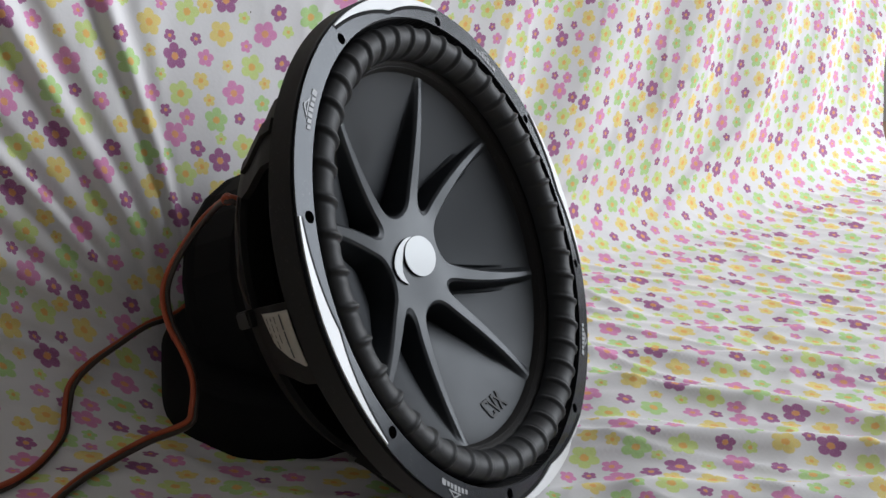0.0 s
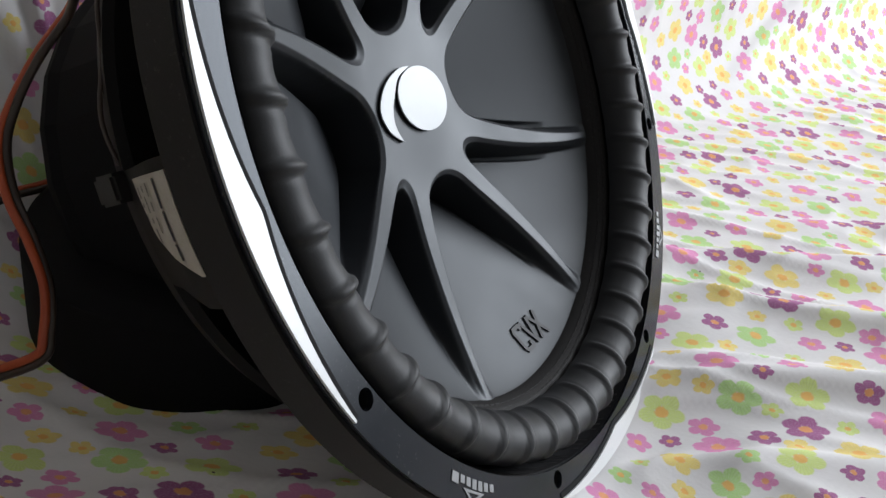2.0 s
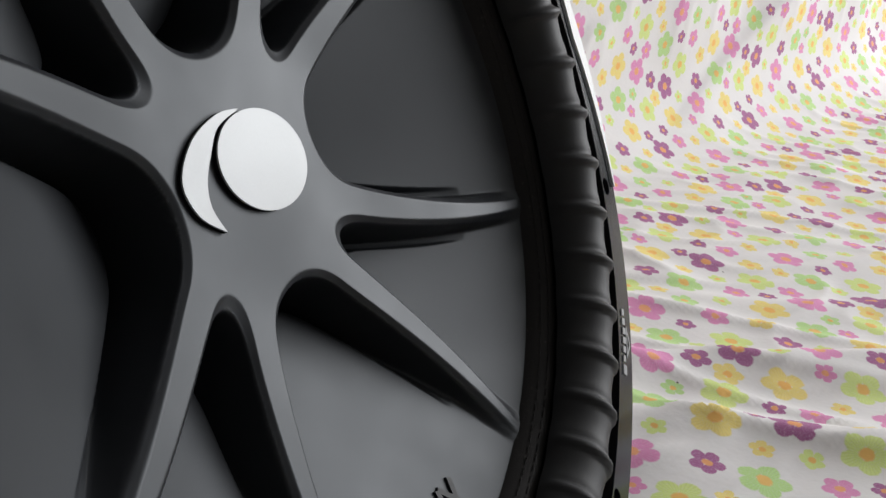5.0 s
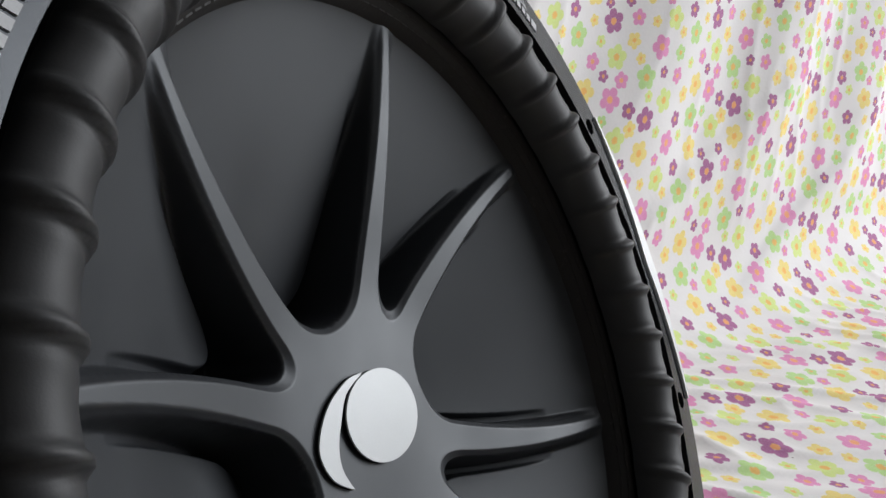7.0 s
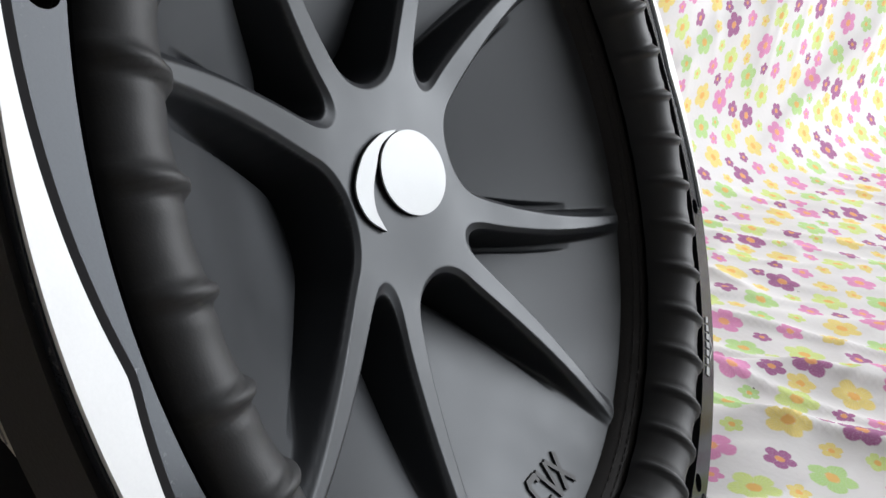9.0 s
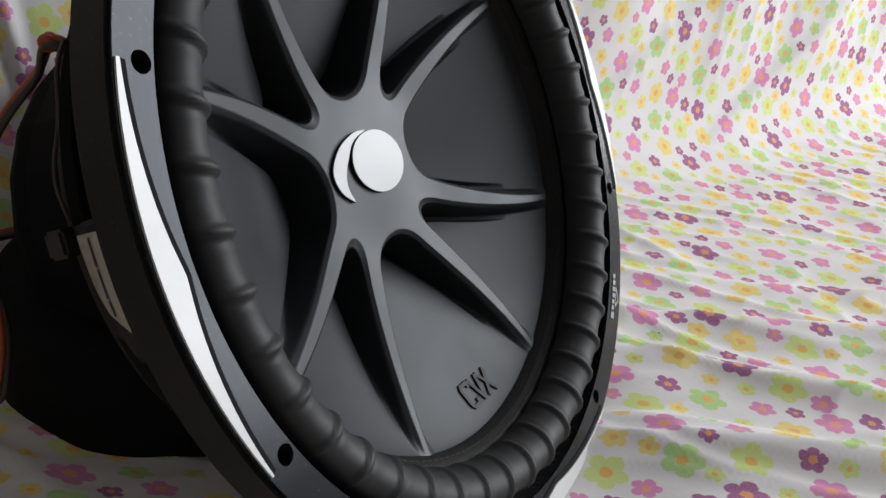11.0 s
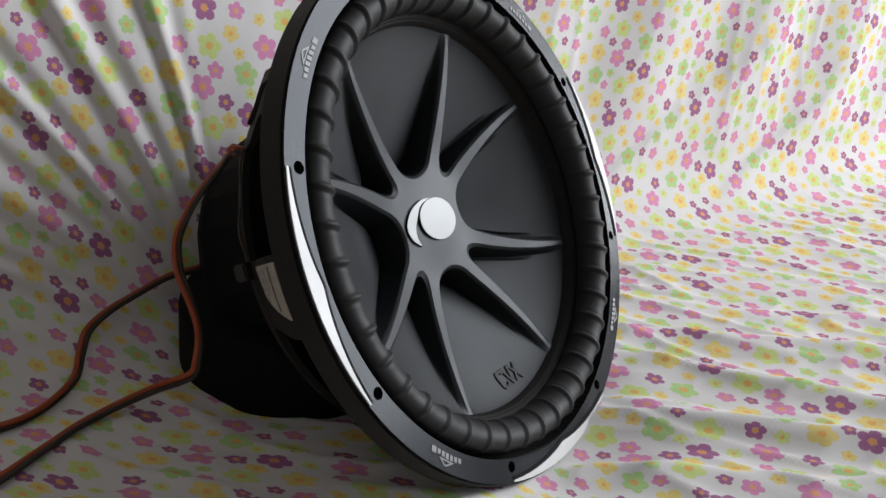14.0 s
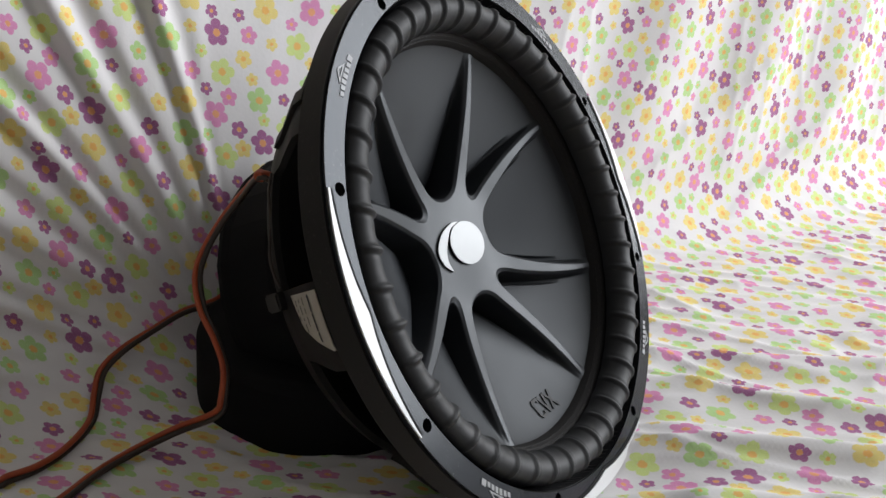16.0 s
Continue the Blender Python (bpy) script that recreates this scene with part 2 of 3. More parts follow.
def box(x0, x1, y0, y1, z0, z1, bevel=0.0):
    bm = bmesh.new()
    bmesh.ops.create_cube(bm, size=1.0)
    for v in bm.verts:
        v.co = ((x0 + x1) / 2 + v.co.x * (x1 - x0), (y0 + y1) / 2 + v.co.y * (y1 - y0), (z0 + z1) / 2 + v.co.z * (z1 - z0))
    if bevel:
        bmesh.ops.bevel(bm, geom=bm.edges[:], offset=bevel, segments=2, affect="EDGES")
    return bm


def slab(outline, z0, z1, holes=()):
    """A flat plate with an outline (and holes) of plan points, between two heights."""
    bm = bmesh.new()
    for loop in (outline, *holes):
        vs = [bm.verts.new((x, y, z1)) for x, y in loop]
        for i in range(len(vs)):
            bm.edges.new((vs[i], vs[(i + 1) % len(vs)]))
    bmesh.ops.triangle_fill(bm, edges=bm.edges[:], use_beauty=True)
    got = bmesh.ops.extrude_face_region(bm, geom=bm.faces[:])
    for v in got["geom"]:
        if isinstance(v, bmesh.types.BMVert):
            v.co.z = z0
    return bm


def circle(r, n, cx=0.0, cy=0.0):
    return [(cx + r * math.cos(2 * math.pi * k / n), cy + r * math.sin(2 * math.pi * k / n)) for k in range(n)]


def smooth(a, b, x):
    t = min(1.0, max(0.0, (x - a) / (b - a)))
    return t * t * (3 - 2 * t)


# ---- the room: walls, ceiling and the window that lights it ----
X0, X1, Y0, Y1, Z0, Z1 = -2.2, 4.2, -2.4, 4.2, -0.55, 3.95
tagged(mesh_object("floor", box(X0, X1, Y0, Y1, Z0 - 0.1, Z0), BOARD, False), "brown wooden floor under the bed", "floor", kind="structure")
tagged(mesh_object("ceiling", box(X0 - 0.12, X1 + 0.12, Y0 - 0.12, Y1 + 0.12, Z1, Z1 + 0.1), CEILING, False), "plain unseen ceiling, tone set for bounced light", "ceiling", kind="structure")
# south paler and west darker to shape the bounced fill; both out of view
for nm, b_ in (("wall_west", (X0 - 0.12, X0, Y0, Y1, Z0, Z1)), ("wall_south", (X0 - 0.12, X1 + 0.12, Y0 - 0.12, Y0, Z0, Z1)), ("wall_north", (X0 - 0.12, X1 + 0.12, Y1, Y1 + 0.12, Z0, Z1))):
    tagged(mesh_object(nm, box(*b_), {"wall_south": FILL_BOUNCE, "wall_west": LOW_BOUNCE}.get(nm, PLASTER), False), "plain unseen bedroom wall, tone set for bounced light", "wall", kind="structure")
wall = tagged(new("wall_east"), "grey plastered wall around a large window", "wall", kind="structure")
for b_ in ((X1, X1 + 0.12, Y0, WIN["y0"], Z0, Z1), (X1, X1 + 0.12, WIN["y1"], Y1, Z0, Z1), (X1, X1 + 0.12, WIN["y0"], WIN["y1"], Z0, WIN["z0"]), (X1, X1 + 0.12, WIN["y0"], WIN["y1"], WIN["z1"], Z1)):
    part("wall_piece", box(*b_), PLASTER, wall, smooth=False)
win = tagged(new("window_1"), "white framed bedroom window with daylight behind", "window", kind="structure")
for b_ in ((WIN["y0"], WIN["y0"] + 0.05, WIN["z0"], WIN["z1"]), (WIN["y1"] - 0.05, WIN["y1"], WIN["z0"], WIN["z1"]), (WIN["y0"] + 0.05, WIN["y1"] - 0.05, WIN["z0"], WIN["z0"] + 0.05), (WIN["y0"] + 0.05, WIN["y1"] - 0.05, WIN["z1"] - 0.05, WIN["z1"])):
    part("window_frame", box(X1 + 0.03, X1 + 0.09, *b_, 0.004), WHITE, win, smooth=False)

# ---- the sheet: over the bed and up against its back, which runs askew to the view ----
FOOT, RISE, EDGE = 0.135, 78.0, -0.42


def sheet_point(q, s):
    """The sheet's place at q metres along its back and s metres across it (floor, bend and rise), before folds."""
    bend = 0.09
    lean = radians(RISE)
    foot = FOOT + 0.008 * math.sin(q * 5.0 + 0.6)
    if s < EDGE - 0.03 * math.pi / 2:
        c, h, nrm = EDGE - 0.03, -0.03 - (EDGE - 0.03 * math.pi / 2 - s), (-1.0, 0.0)
    elif s < EDGE:
        a = (EDGE - s) / 0.03
        c, h, nrm = EDGE - 0.03 * math.sin(a), -0.03 * (1 - math.cos(a)), (-math.sin(a), math.cos(a))
    elif s < foot:
        c, h, nrm = s, 0.0, (0.0, 1.0)
    elif s < foot + bend * lean:
        a = (s - foot) / bend
        c, h, nrm = foot + bend * math.sin(a), bend * (1 - math.cos(a)), (-math.sin(a), math.cos(a))
    else:
        over = s - foot - bend * lean
        c = foot + bend * math.sin(lean) + over * math.cos(lean)
        h = bend * (1 - math.cos(lean)) + over * math.sin(lean)
        nrm = (-math.sin(lean), math.cos(lean))
    return c, h, nrm


R2 = math.sqrt(0.5)


def crest(d, front, back):
    """A fold's section: a gentle front and a steep back."""
    return math.exp(-(d / (front if d < 0 else back)) ** 2)


# folds over the flat: y at x = 0.13, slope, bow, height
RIPPLES = ((0.137, 0.27, -0.15, 0.014), (0.094, 0.07, -0.25, 0.015), (0.022, 0.08, -0.1, 0.012), (0.001, 0.22, -0.3, 0.015), (-0.062, 0.12, 0.1, 0.013), (-0.115, 0.10, 0.0, 0.013), (0.215, 0.12, 0.1, 0.0035), (0.285, 0.1, 0.1, 0.003))
# gathered puckers up the back: (q, s) of one end, (q, s) of the other, height
PUCKERS = ((0.38, 0.25, 0.68, 0.395, 0.0034), (0.655, 0.232, 0.81, 0.305, 0.003), (0.585, 0.202, 0.755, 0.276, 0.003), (0.845, 0.36, 0.95, 0.42, 0.003), (0.86, 0.187, 1.05, 0.189, 0.003), (-0.36, 0.27, -0.23, 0.165, 0.0045),
           (0.474, 0.303, 0.546, 0.352, 0.0016), (0.497, 0.325, 0.553, 0.320, 0.0012), (0.118, -0.051, 0.188, -0.036, 0.0014), (0.140, -0.036, 0.165, -0.058, 0.0012))


def sheet_folds(q, s):
    """How far folds lift the cloth off its plain form."""
    x, y = (q - s) * R2, (q + s) * R2
    v = noise.noise(Vector((q * 3.1, s * 3.1, 1.7))) * 0.005
    v += noise.noise(Vector((q * 17.0, s * 17.0, 4.7))) * 0.0011
    if s < 0.2:
        flat = smooth(0.2, 0.05, s) * smooth(0.05, 0.12, x) * smooth(0.75, 0.4, x)
        if flat > 0:
            sway = noise.noise(Vector((x * 6.0, 3.0, 0.5))) * 0.012
            for y0, slope, bow, high in RIPPLES:
                d = y - (y0 + slope * (x - 0.13) + bow * (x - 0.13) ** 2 * 2 + sway)
                if -0.08 < d < 0.04:
                    v += flat * 0.75 * high * crest(d, 0.019, 0.008) * (0.8 + 0.5 * noise.noise(Vector((x * 7.0, y0 * 40.0, 2.0))))
        v += smooth(0.2, 0.05, s) * noise.noise(Vector((x * 4.0 + 3, y * 26.0, 0.3))) * 0.0016
        if x < -0.05:
            v += smooth(-0.05, -0.15, x) * noise.noise(Vector(((x + y) * 5.0, (x - y) * 12.0, 6.0))) * 0.006
    # fine sharp wrinkles
    if s < 0.22:
        warp = 0.03 * noise.noise(Vector((x * 5.0, y * 5.0, 9.0)))
        n1 = noise.noise(Vector((x * 5.5 + 1.0, (y + warp) * 24.0, 2.2)))
        n2 = noise.noise(Vector(((x + 0.6 * y) * 9.0, (y - 0.5 * x + warp) * 34.0, 5.1)))
        v += smooth(0.22, 0.1, s) * (0.0032 * (1 - min(1.0, abs(n1) * 3.2)) ** 2 + 0.0018 * (1 - min(1.0, abs(n2) * 3.6)) ** 2)
    else:
        n1 = noise.noise(Vector(((q - 0.25 * s) * 21.0, (s + 0.3 * q) * 4.0, 7.7)))
        v += smooth(0.22, 0.3, s) * 0.0011 * (1 - min(1.0, abs(n1) * 3.0)) ** 2
    for q0, s0, q1, s1, high in PUCKERS:
        dq, ds = q1 - q0, s1 - s0
        ln = math.hypot(dq, ds)
        t = ((q - q0) * dq + (s - s0) * ds) / ln
        d = ((s - s0) * dq - (q - q0) * ds) / ln
        if -0.1 < d < 0.05 and -0.08 < t < ln + 0.08:
            d += noise.noise(Vector((t * 14.0, q0 * 9.0, 3.0))) * 0.004
            v += high * crest(d, 0.035, 0.008) * smooth(-0.08, 0.02, t) * smooth(ln + 0.08, ln - 0.02, t)
    # draped folds fanning from the cloth bunched behind the magnet
    dq, ds = q + 0.085, s - 0.13
    far = math.hypot(dq, ds)
    ang = math.degrees(math.atan2(-dq, ds))
    fan = smooth(7.0, 14.0, ang) * smooth(85.0, 60.0, ang) * smooth(0.05, 0.16, far) * smooth(0.9, 0.5, far)
    if fan > 0:
        bent = ang + 2.6 * noise.noise(Vector((far * 5.0, ang * 0.08, 8.0)))
        ph = ((bent - 21.0) / 6.0) % 1.0
        ph = ph / 1.3 if ph < 0.65 else 0.5 + (ph - 0.65) / 0.7
        v -= fan * math.cos(2 * math.pi * ph) * (0.0105 + 0.0080 * math.cos((bent - 24.0) * math.pi / 6.0)) * min(far, 0.36)
    # broad soft folds up the back, right of the loudspeaker
    if s > 0.2:
        v += smooth(0.2, 0.4, s) * smooth(0.15, 0.4, q) * 0.006 * math.sin((q * 0.9 - s * 0.45) * 34.0)
    # weight of the frame and magnet pressing into the bed
    v -= 0.016 * math.exp(-((x - 0.085) ** 2 + (y + 0.04) ** 2) / 0.006) + 0.03 * math.exp(-((x + 0.13) ** 2 + (y - 0.05) ** 2) / 0.009)
    return v


# how the print lies: repeats across and down as a smooth function of q and s, each side of the loudspeaker
GATHERED = ((0.554, 6.48, 1.701, -4.067, -1.916, -3.152), (3.137, -1.844, -7.678, 2.399, 2.186, 0.896))
PULLED = ((0.687, 5.955, 0.618, 2.835, -0.15, -3.247, -4.488, 0.901, -1.044, -2.688, 1.348, 0.672, 1.051, 1.606, 7.193),
          (3.602, -0.388, -7.07, -2.721, -1.228, -0.298, 4.858, 3.925, 2.404, -1.529, -1.877, -2.581, -0.441, -1.46, -0.509))


def cloth_uv(q, s):
    """The print's own length and width, in metres, where the sheet lies askew and gathered."""
    q, s = min(max(q, -0.6), 1.4), min(max(s, -0.5), 0.75)
    terms = (1, q, s, q * q, q * s, s * s, q ** 3, q * q * s, q * s * s, s ** 3, q ** 4, q ** 3 * s, q * q * s * s, q * s ** 3, s ** 4)
    mid = 0.2 * smooth(0.1, 0.3, s)
    w = smooth(mid - 0.05, mid + 0.06, q)
    a, b = ((1 - w) * sum(k * v for k, v in zip(g, terms)) + w * sum(k * v for k, v in zip(p_, terms)) for g, p_ in zip(GATHERED, PULLED))
    return a * REPEAT[0], -b * REPEAT[1]


def build_sheet():
    nq, ns = 660, 460
    q0, q1, s0, s1 = -0.95, 1.35, -0.72, 0.8
    verts, uvs = [], []
    for i in range(nq + 1):
        q = q0 + (q1 - q0) * i / nq
        for j in range(ns + 1):
            s = s0 + (s1 - s0) * j / ns
            c, h, (nc, nh) = sheet_point(q, s)
            v = sheet_folds(q, s)
            c, h = c + nc * v, h + nh * v
            verts.append(((q - c) * R2, (q + c) * R2, h))
            uvs.append(cloth_uv(q, s))
    faces = [(i * (ns + 1) + j, (i + 1) * (ns + 1) + j, (i + 1) * (ns + 1) + j + 1, i * (ns + 1) + j + 1) for i in range(nq) for j in range(ns)]
    me = bpy.data.meshes.new("bed_sheet")
    me.from_pydata(verts, [], faces)
    lay = me.uv_layers.new(name="cloth")
    idx = np.empty(len(me.loops), np.int32)
    me.loops.foreach_get("vertex_index", idx)
    lay.data.foreach_set("uv", np.array(uvs, np.float32)[idx].ravel())
    me.polygons.foreach_set("use_smooth", [True] * len(me.polygons))
    me.materials.append(COTTON)
    return tagged(new("bed_sheet", me), "white cotton sheet printed with pink, purple, yellow and green flowers", "bed sheet")


build_sheet()
mattress = tagged(mesh_object("mattress", box(-0.94, 1.34, EDGE - 0.015, 0.2, -0.5, -0.06, 0.03), WHITE), "white mattress under the flowered sheet", "mattress")
mattress.rotation_euler.z = radians(45)
headboard = tagged(mesh_object("headboard", box(-0.94, 1.34, 0.46, 0.52, -0.5, 0.6, 0.01), BOARD), "brown wooden board behind the hanging sheet", "headboard")
headboard.rotation_euler.z = radians(45)

# ---- the loudspeaker ----
SPEAKER = Matrix(((-0.57416, -0.20931, 0.79153, 0.0), (-0.15404, -0.92189, -0.35551, 0.0), (0.80412, -0.32605, 0.49707, 0.163), (0, 0, 0, 1)))
speaker = tagged(new("subwoofer"), "large black subwoofer with ribbed surround and silver trim, leaning back", "loudspeaker")
speaker.matrix_world = SPEAKER
PAIRS = (22.5, -67.5, -157.5, 112.5)


def spot(r, degrees):
    return r * math.cos(radians(degrees)), r * math.sin(radians(degrees))


# frame ring with eight screw holes
R_OUT, R_IN, R_HOLE = 0.1985, 0.1824, 0.1875
bm = slab(circle(R_OUT, 240), -0.0024, 0.0, [circle(R_IN, 240)] + [circle(0.0041, 20, *spot(R_HOLE, 45 * k)) for k in range(8)])
front_ring = part("front_ring", bm, FLANGE, speaker, "satin dark grey ring with screw holes", sharp=30)
HOLES = [circle(0.0041, 20, *spot(R_HOLE, 45 * k)) for k in range(8)]
rim = part("rim", slab(circle(0.2, 240), -0.0197, -0.0025, [circle(0.1812, 240)] + HOLES), BASKET, speaker, "black rim with screw holes", sharp=35)
part("lower_rim", lathe([(0.1812, -0.0198), (0.1935, -0.0198), (0.1925, -0.0232), (0.1905, -0.0235), (0.1895, -0.0268), (0.1812, -0.0268)], 240, closed=True), BASKET, speaker, sharp=35)
for k in range(8):
    cx, cy = spot(R_HOLE, 45 * k)
    # black disc closes the hole, its depth's darkness put in by colour
    part("hole_shade_disc", slab(circle(0.0047, 20, cx, cy), -0.0196, -0.0177), BLACK, rim, smooth=False)

# silver trim: four arcs between the printed marks
for c in (67.5, -22.5, -112.5, 157.5):
    n = 60
    outer, inner, gap = [], [], []
    for k in range(n + 1):
        u = -1 + 2 * k / n
        a = c + 22.3 * u
        bow = math.sqrt((u + 0.03) ** 2 + 0.0009) ** 0.8
        outer.append(spot(0.1980, a))
        inner.append(spot(0.1870 + 0.0098 * bow, a))
        gap.append(spot(0.1870 + 0.0098 * bow - 0.0026, a))
    bm = slab(outer + inner[::-1], -0.0012, 0.0011)
    bmesh.ops.remove_doubles(bm, verts=bm.verts[:], dist=1e-6)
    trim = part("trim", bm, SILVER, speaker, "bright silver curved trim", smooth=False)
    # black strip laid on the ring as the shade in the trim's gap
    part("trim_gap_shade", slab(inner + gap[::-1], -0.0008, 0.0004), BLACK, trim, smooth=False)

# printed marks on the ring: a small square, a row of bars and an open roof-shaped wedge
for c in PAIRS:
    def on_ring(x, y):
        """A point x along and y out from the middle of the mark."""
        return spot(0.1893 + y, c + math.degrees(x / 0.1893))
    for i in range(6):
        x0, tall = -0.0100 + 0.0044 * i, 0.0040 - 0.0004 * abs(i - 2.5)
        part("printed_bar", slab([on_ring(x0, -0.0026), on_ring(x0 + 0.0031, -0.0026), on_ring(x0 + 0.0037, -0.0026 + tall), on_ring(x0 + 0.0006, -0.0026 + tall)], 0.0, 0.0005), PRINT, front_ring, smooth=False)
    part("printed_square", slab([on_ring(-0.0158, -0.0026), on_ring(-0.0112, -0.0026), on_ring(-0.0108, 0.0014), on_ring(-0.0154, 0.0014)], 0.0, 0.0005), PRINT, front_ring, smooth=False)
    part("printed_wedge", slab([on_ring(-0.0070, 0.0020), on_ring(0.0085, 0.0020), on_ring(0.0014, 0.0060), on_ring(-0.0008, 0.0060)], 0.0, 0.0005,
                               [[on_ring(-0.0038, 0.0029), on_ring(0.0050, 0.0029), on_ring(0.0008, 0.0051), on_ring(-0.0002, 0.0051)]]), PRINT, front_ring, smooth=False)

# the ribbed rubber surround
def build_surround():
    bm = bmesh.new()
    steps, across, ribs = 46 * 18, 26, 46
    rings = []
    for k in range(steps):
        a = 360.0 * k / steps
        ring = []
        for j in range(across + 1):
            u = j / across
            # a skewed rib runs aslant over the roll
            ph = ((a + (u - 0.5) * 2.5) * ribs / 360.0 + 0.34) % 1.0
            d = (ph - 0.5)
            rib = (math.exp(-(d / 0.085) ** 4) - 0.30 * math.exp(-((d - 0.17) / 0.055) ** 2)) * math.sin(math.pi * min(1, max(0, (u - 0.06) / 0.88))) ** 0.6
            roll = math.pi * u
            rad = 0.0135 + 0.0020 * rib - 0.0004 * math.cos(2 * math.pi * ph)
            r = 0.1660 - rad * math.cos(roll) * (0.0120 / 0.0135)
            z = -0.009 - 0.008 * (1 - u) + rad * math.sin(roll) * 1.08
            ring.append(bm.verts.new((*spot(r, a), z)))
        rings.append(ring)
    for k in range(steps):
        p, q = rings[k], rings[(k + 1) % steps]
        for j in range(across):
            bm.faces.new((p[j], q[j], q[j + 1], p[j + 1]))
    return bm


part("surround", build_surround(), RUBBER, speaker, "ribbed matt black rubber surround")
part("surround_seat", lathe([(0.1812, -0.0003), (0.1812, -0.016), (0.1745, -0.016), (0.1745, -0.0300), (0.1540, -0.0306)], 192), BLACK, speaker)
part("glue_ring", lathe([(0.1562, -0.019), (0.1535, -0.0205), (0.1500, -0.0255), (0.1488, -0.029)], 192), BASKET, speaker)

# stitches round the cone's edge
bm = bmesh.new()
for row, (r, z) in enumerate(((0.1512, -0.0232), (0.1532, -0.0205))):
    for k in range(190):
        a = 360.0 * (k + 0.5 * row) / 190
        for (x0, y0), (x1, y1) in ((spot(r, a - 0.65), spot(r, a + 0.65)),):
            tx, ty = spot(0.0003, a)
            vs = [bm.verts.new(p_) for p_ in ((x0 - tx, y0 - ty, z), (x0 + tx, y0 + ty, z), (x1 + tx, y1 + ty, z), (x1 - tx, y1 - ty, z))]
            top = bm.verts.new(((x0 + x1) / 2, (y0 + y1) / 2, z + 0.0002))
            for i in range(4):
                bm.faces.new((vs[i], vs[(i + 1) % 4], top))
tagged(part("stitching", bm, BASKET, speaker, "two rows of dark stitches"), kind="stuff")

# the cone: eight tapered spokes in four pairs standing out of a shallow dish
TIP_R, TIP_Z, HUB_Z = 0.1495, -0.0275, -0.0535
SPOKES = []
for c in PAIRS:
    for side in (-1, 1):
        line = []
        for n in range(15):
            r_ = 0.022 + 0.1295 * n / 14
            line.append((r_, c + 0.8 + side * (15.2 + 4.8 * max(0.0, (r_ - 0.06) / 0.0915) ** 1.5 + 3.0 * max(0.0, (0.055 - r_) / 0.033) ** 2)))
        SPOKES.append(line)


def smin(a, b, k):
    h = np.clip(0.5 + 0.5 * (b - a) / k, 0, 1)
    return b + (a - b) * h - k * h * (1 - h)


def build_cone():
    nr, na = 270, 1200
    r = np.linspace(0.0, 0.1495, nr + 1)[1:, None]
    a = np.radians(np.arange(na) * 360.0 / na)[None, :]
    x, y = r * np.cos(a), r * np.sin(a)
    d = np.hypot(x, y) - 0.0365
    for line in SPOKES:
        near = None
        for n, ((r0, a0), (r1, a1)) in enumerate(zip(line, line[1:])):
            (bx, by), (tx, ty) = spot(r0, a0), spot(r1, a1)
            vx, vy = tx - bx, ty - by
            t = np.clip(((x - bx) * vx + (y - by) * vy) / (vx * vx + vy * vy), 0, 1)
            dist = np.hypot(x - bx - t * vx, y - by - t * vy) - (0.0080 - 0.0052 * (r0 + t * (r1 - r0)) / 0.15)
            near = dist if near is None else np.minimum(near, dist)
        d = smin(d, near, 0.017)
    ease = 0.5 * ((r - 0.05) + np.sqrt((r - 0.05) ** 2 + 0.016 ** 2)) - 0.5 * (-0.05 + math.hypot(0.05, 0.016))
    top = HUB_Z + (TIP_Z - HUB_Z) * ease / (0.5 * ((TIP_R - 0.05) + math.hypot(TIP_R - 0.05, 0.016)))
    dish = -0.0285 - 0.047 * np.clip((0.1495 - r) / 0.1, 0, 1.2) ** 0.88
    # a narrow channel between the spokes and the raised panels
    edge = np.clip((d - 0.0066) / 0.0012, 0, 1)
    dish = dish - 0.0085 * (1 - edge * edge * (3 - 2 * edge)) * np.clip((0.122 - r) / 0.06, 0, 1)
    # a narrow bevel along the spokes' tops, then a steep wall
    shoulder = np.clip((d + 0.0010) / 0.0018, 0, 1)
    high = np.maximum(top - dish, 0)
    top = top - np.minimum(0.0017, 0.45 * high) * shoulder
    m = np.clip((d - 0.0010) / 0.0032, 0, 1)
    m = 0.5 * m + 0.5 * m * m * (3 - 2 * m)
    z = top * (1 - m) + dish * m
    verts = np.stack([x, y, z], -1).reshape(-1, 3).tolist()
    verts.append((0.0, 0.0, HUB_Z))
    faces = []
    for i in range(nr - 1):
        for j in range(na):
            k = (j + 1) % na
            faces.append((i * na + j, (i + 1) * na + j, (i + 1) * na + k, i * na + k))
    faces += [(len(verts) - 1, j, (j + 1) % na) for j in range(na)]
    me = bpy.data.meshes.new("cone")
    me.from_pydata(verts, [], faces)
    me.polygons.foreach_set("use_smooth", [True] * len(me.polygons))
    me.materials.append(CONE)
    ob = new("cone", me)
    ob.parent = speaker
    return tagged(ob, "moulded black cone with eight tapered spokes")


build_cone()

# the silver emblem on the hub: a disc with a crescent beside it
EMB = Vector((0.0, -0.005))
ax = Vector((-0.54, -0.84)).normalized()
ay = Vector((-ax.y, ax.x))


def emblem_pt(u, v):
    p_ = EMB + ax * u + ay * v
    return p_.x, p_.y


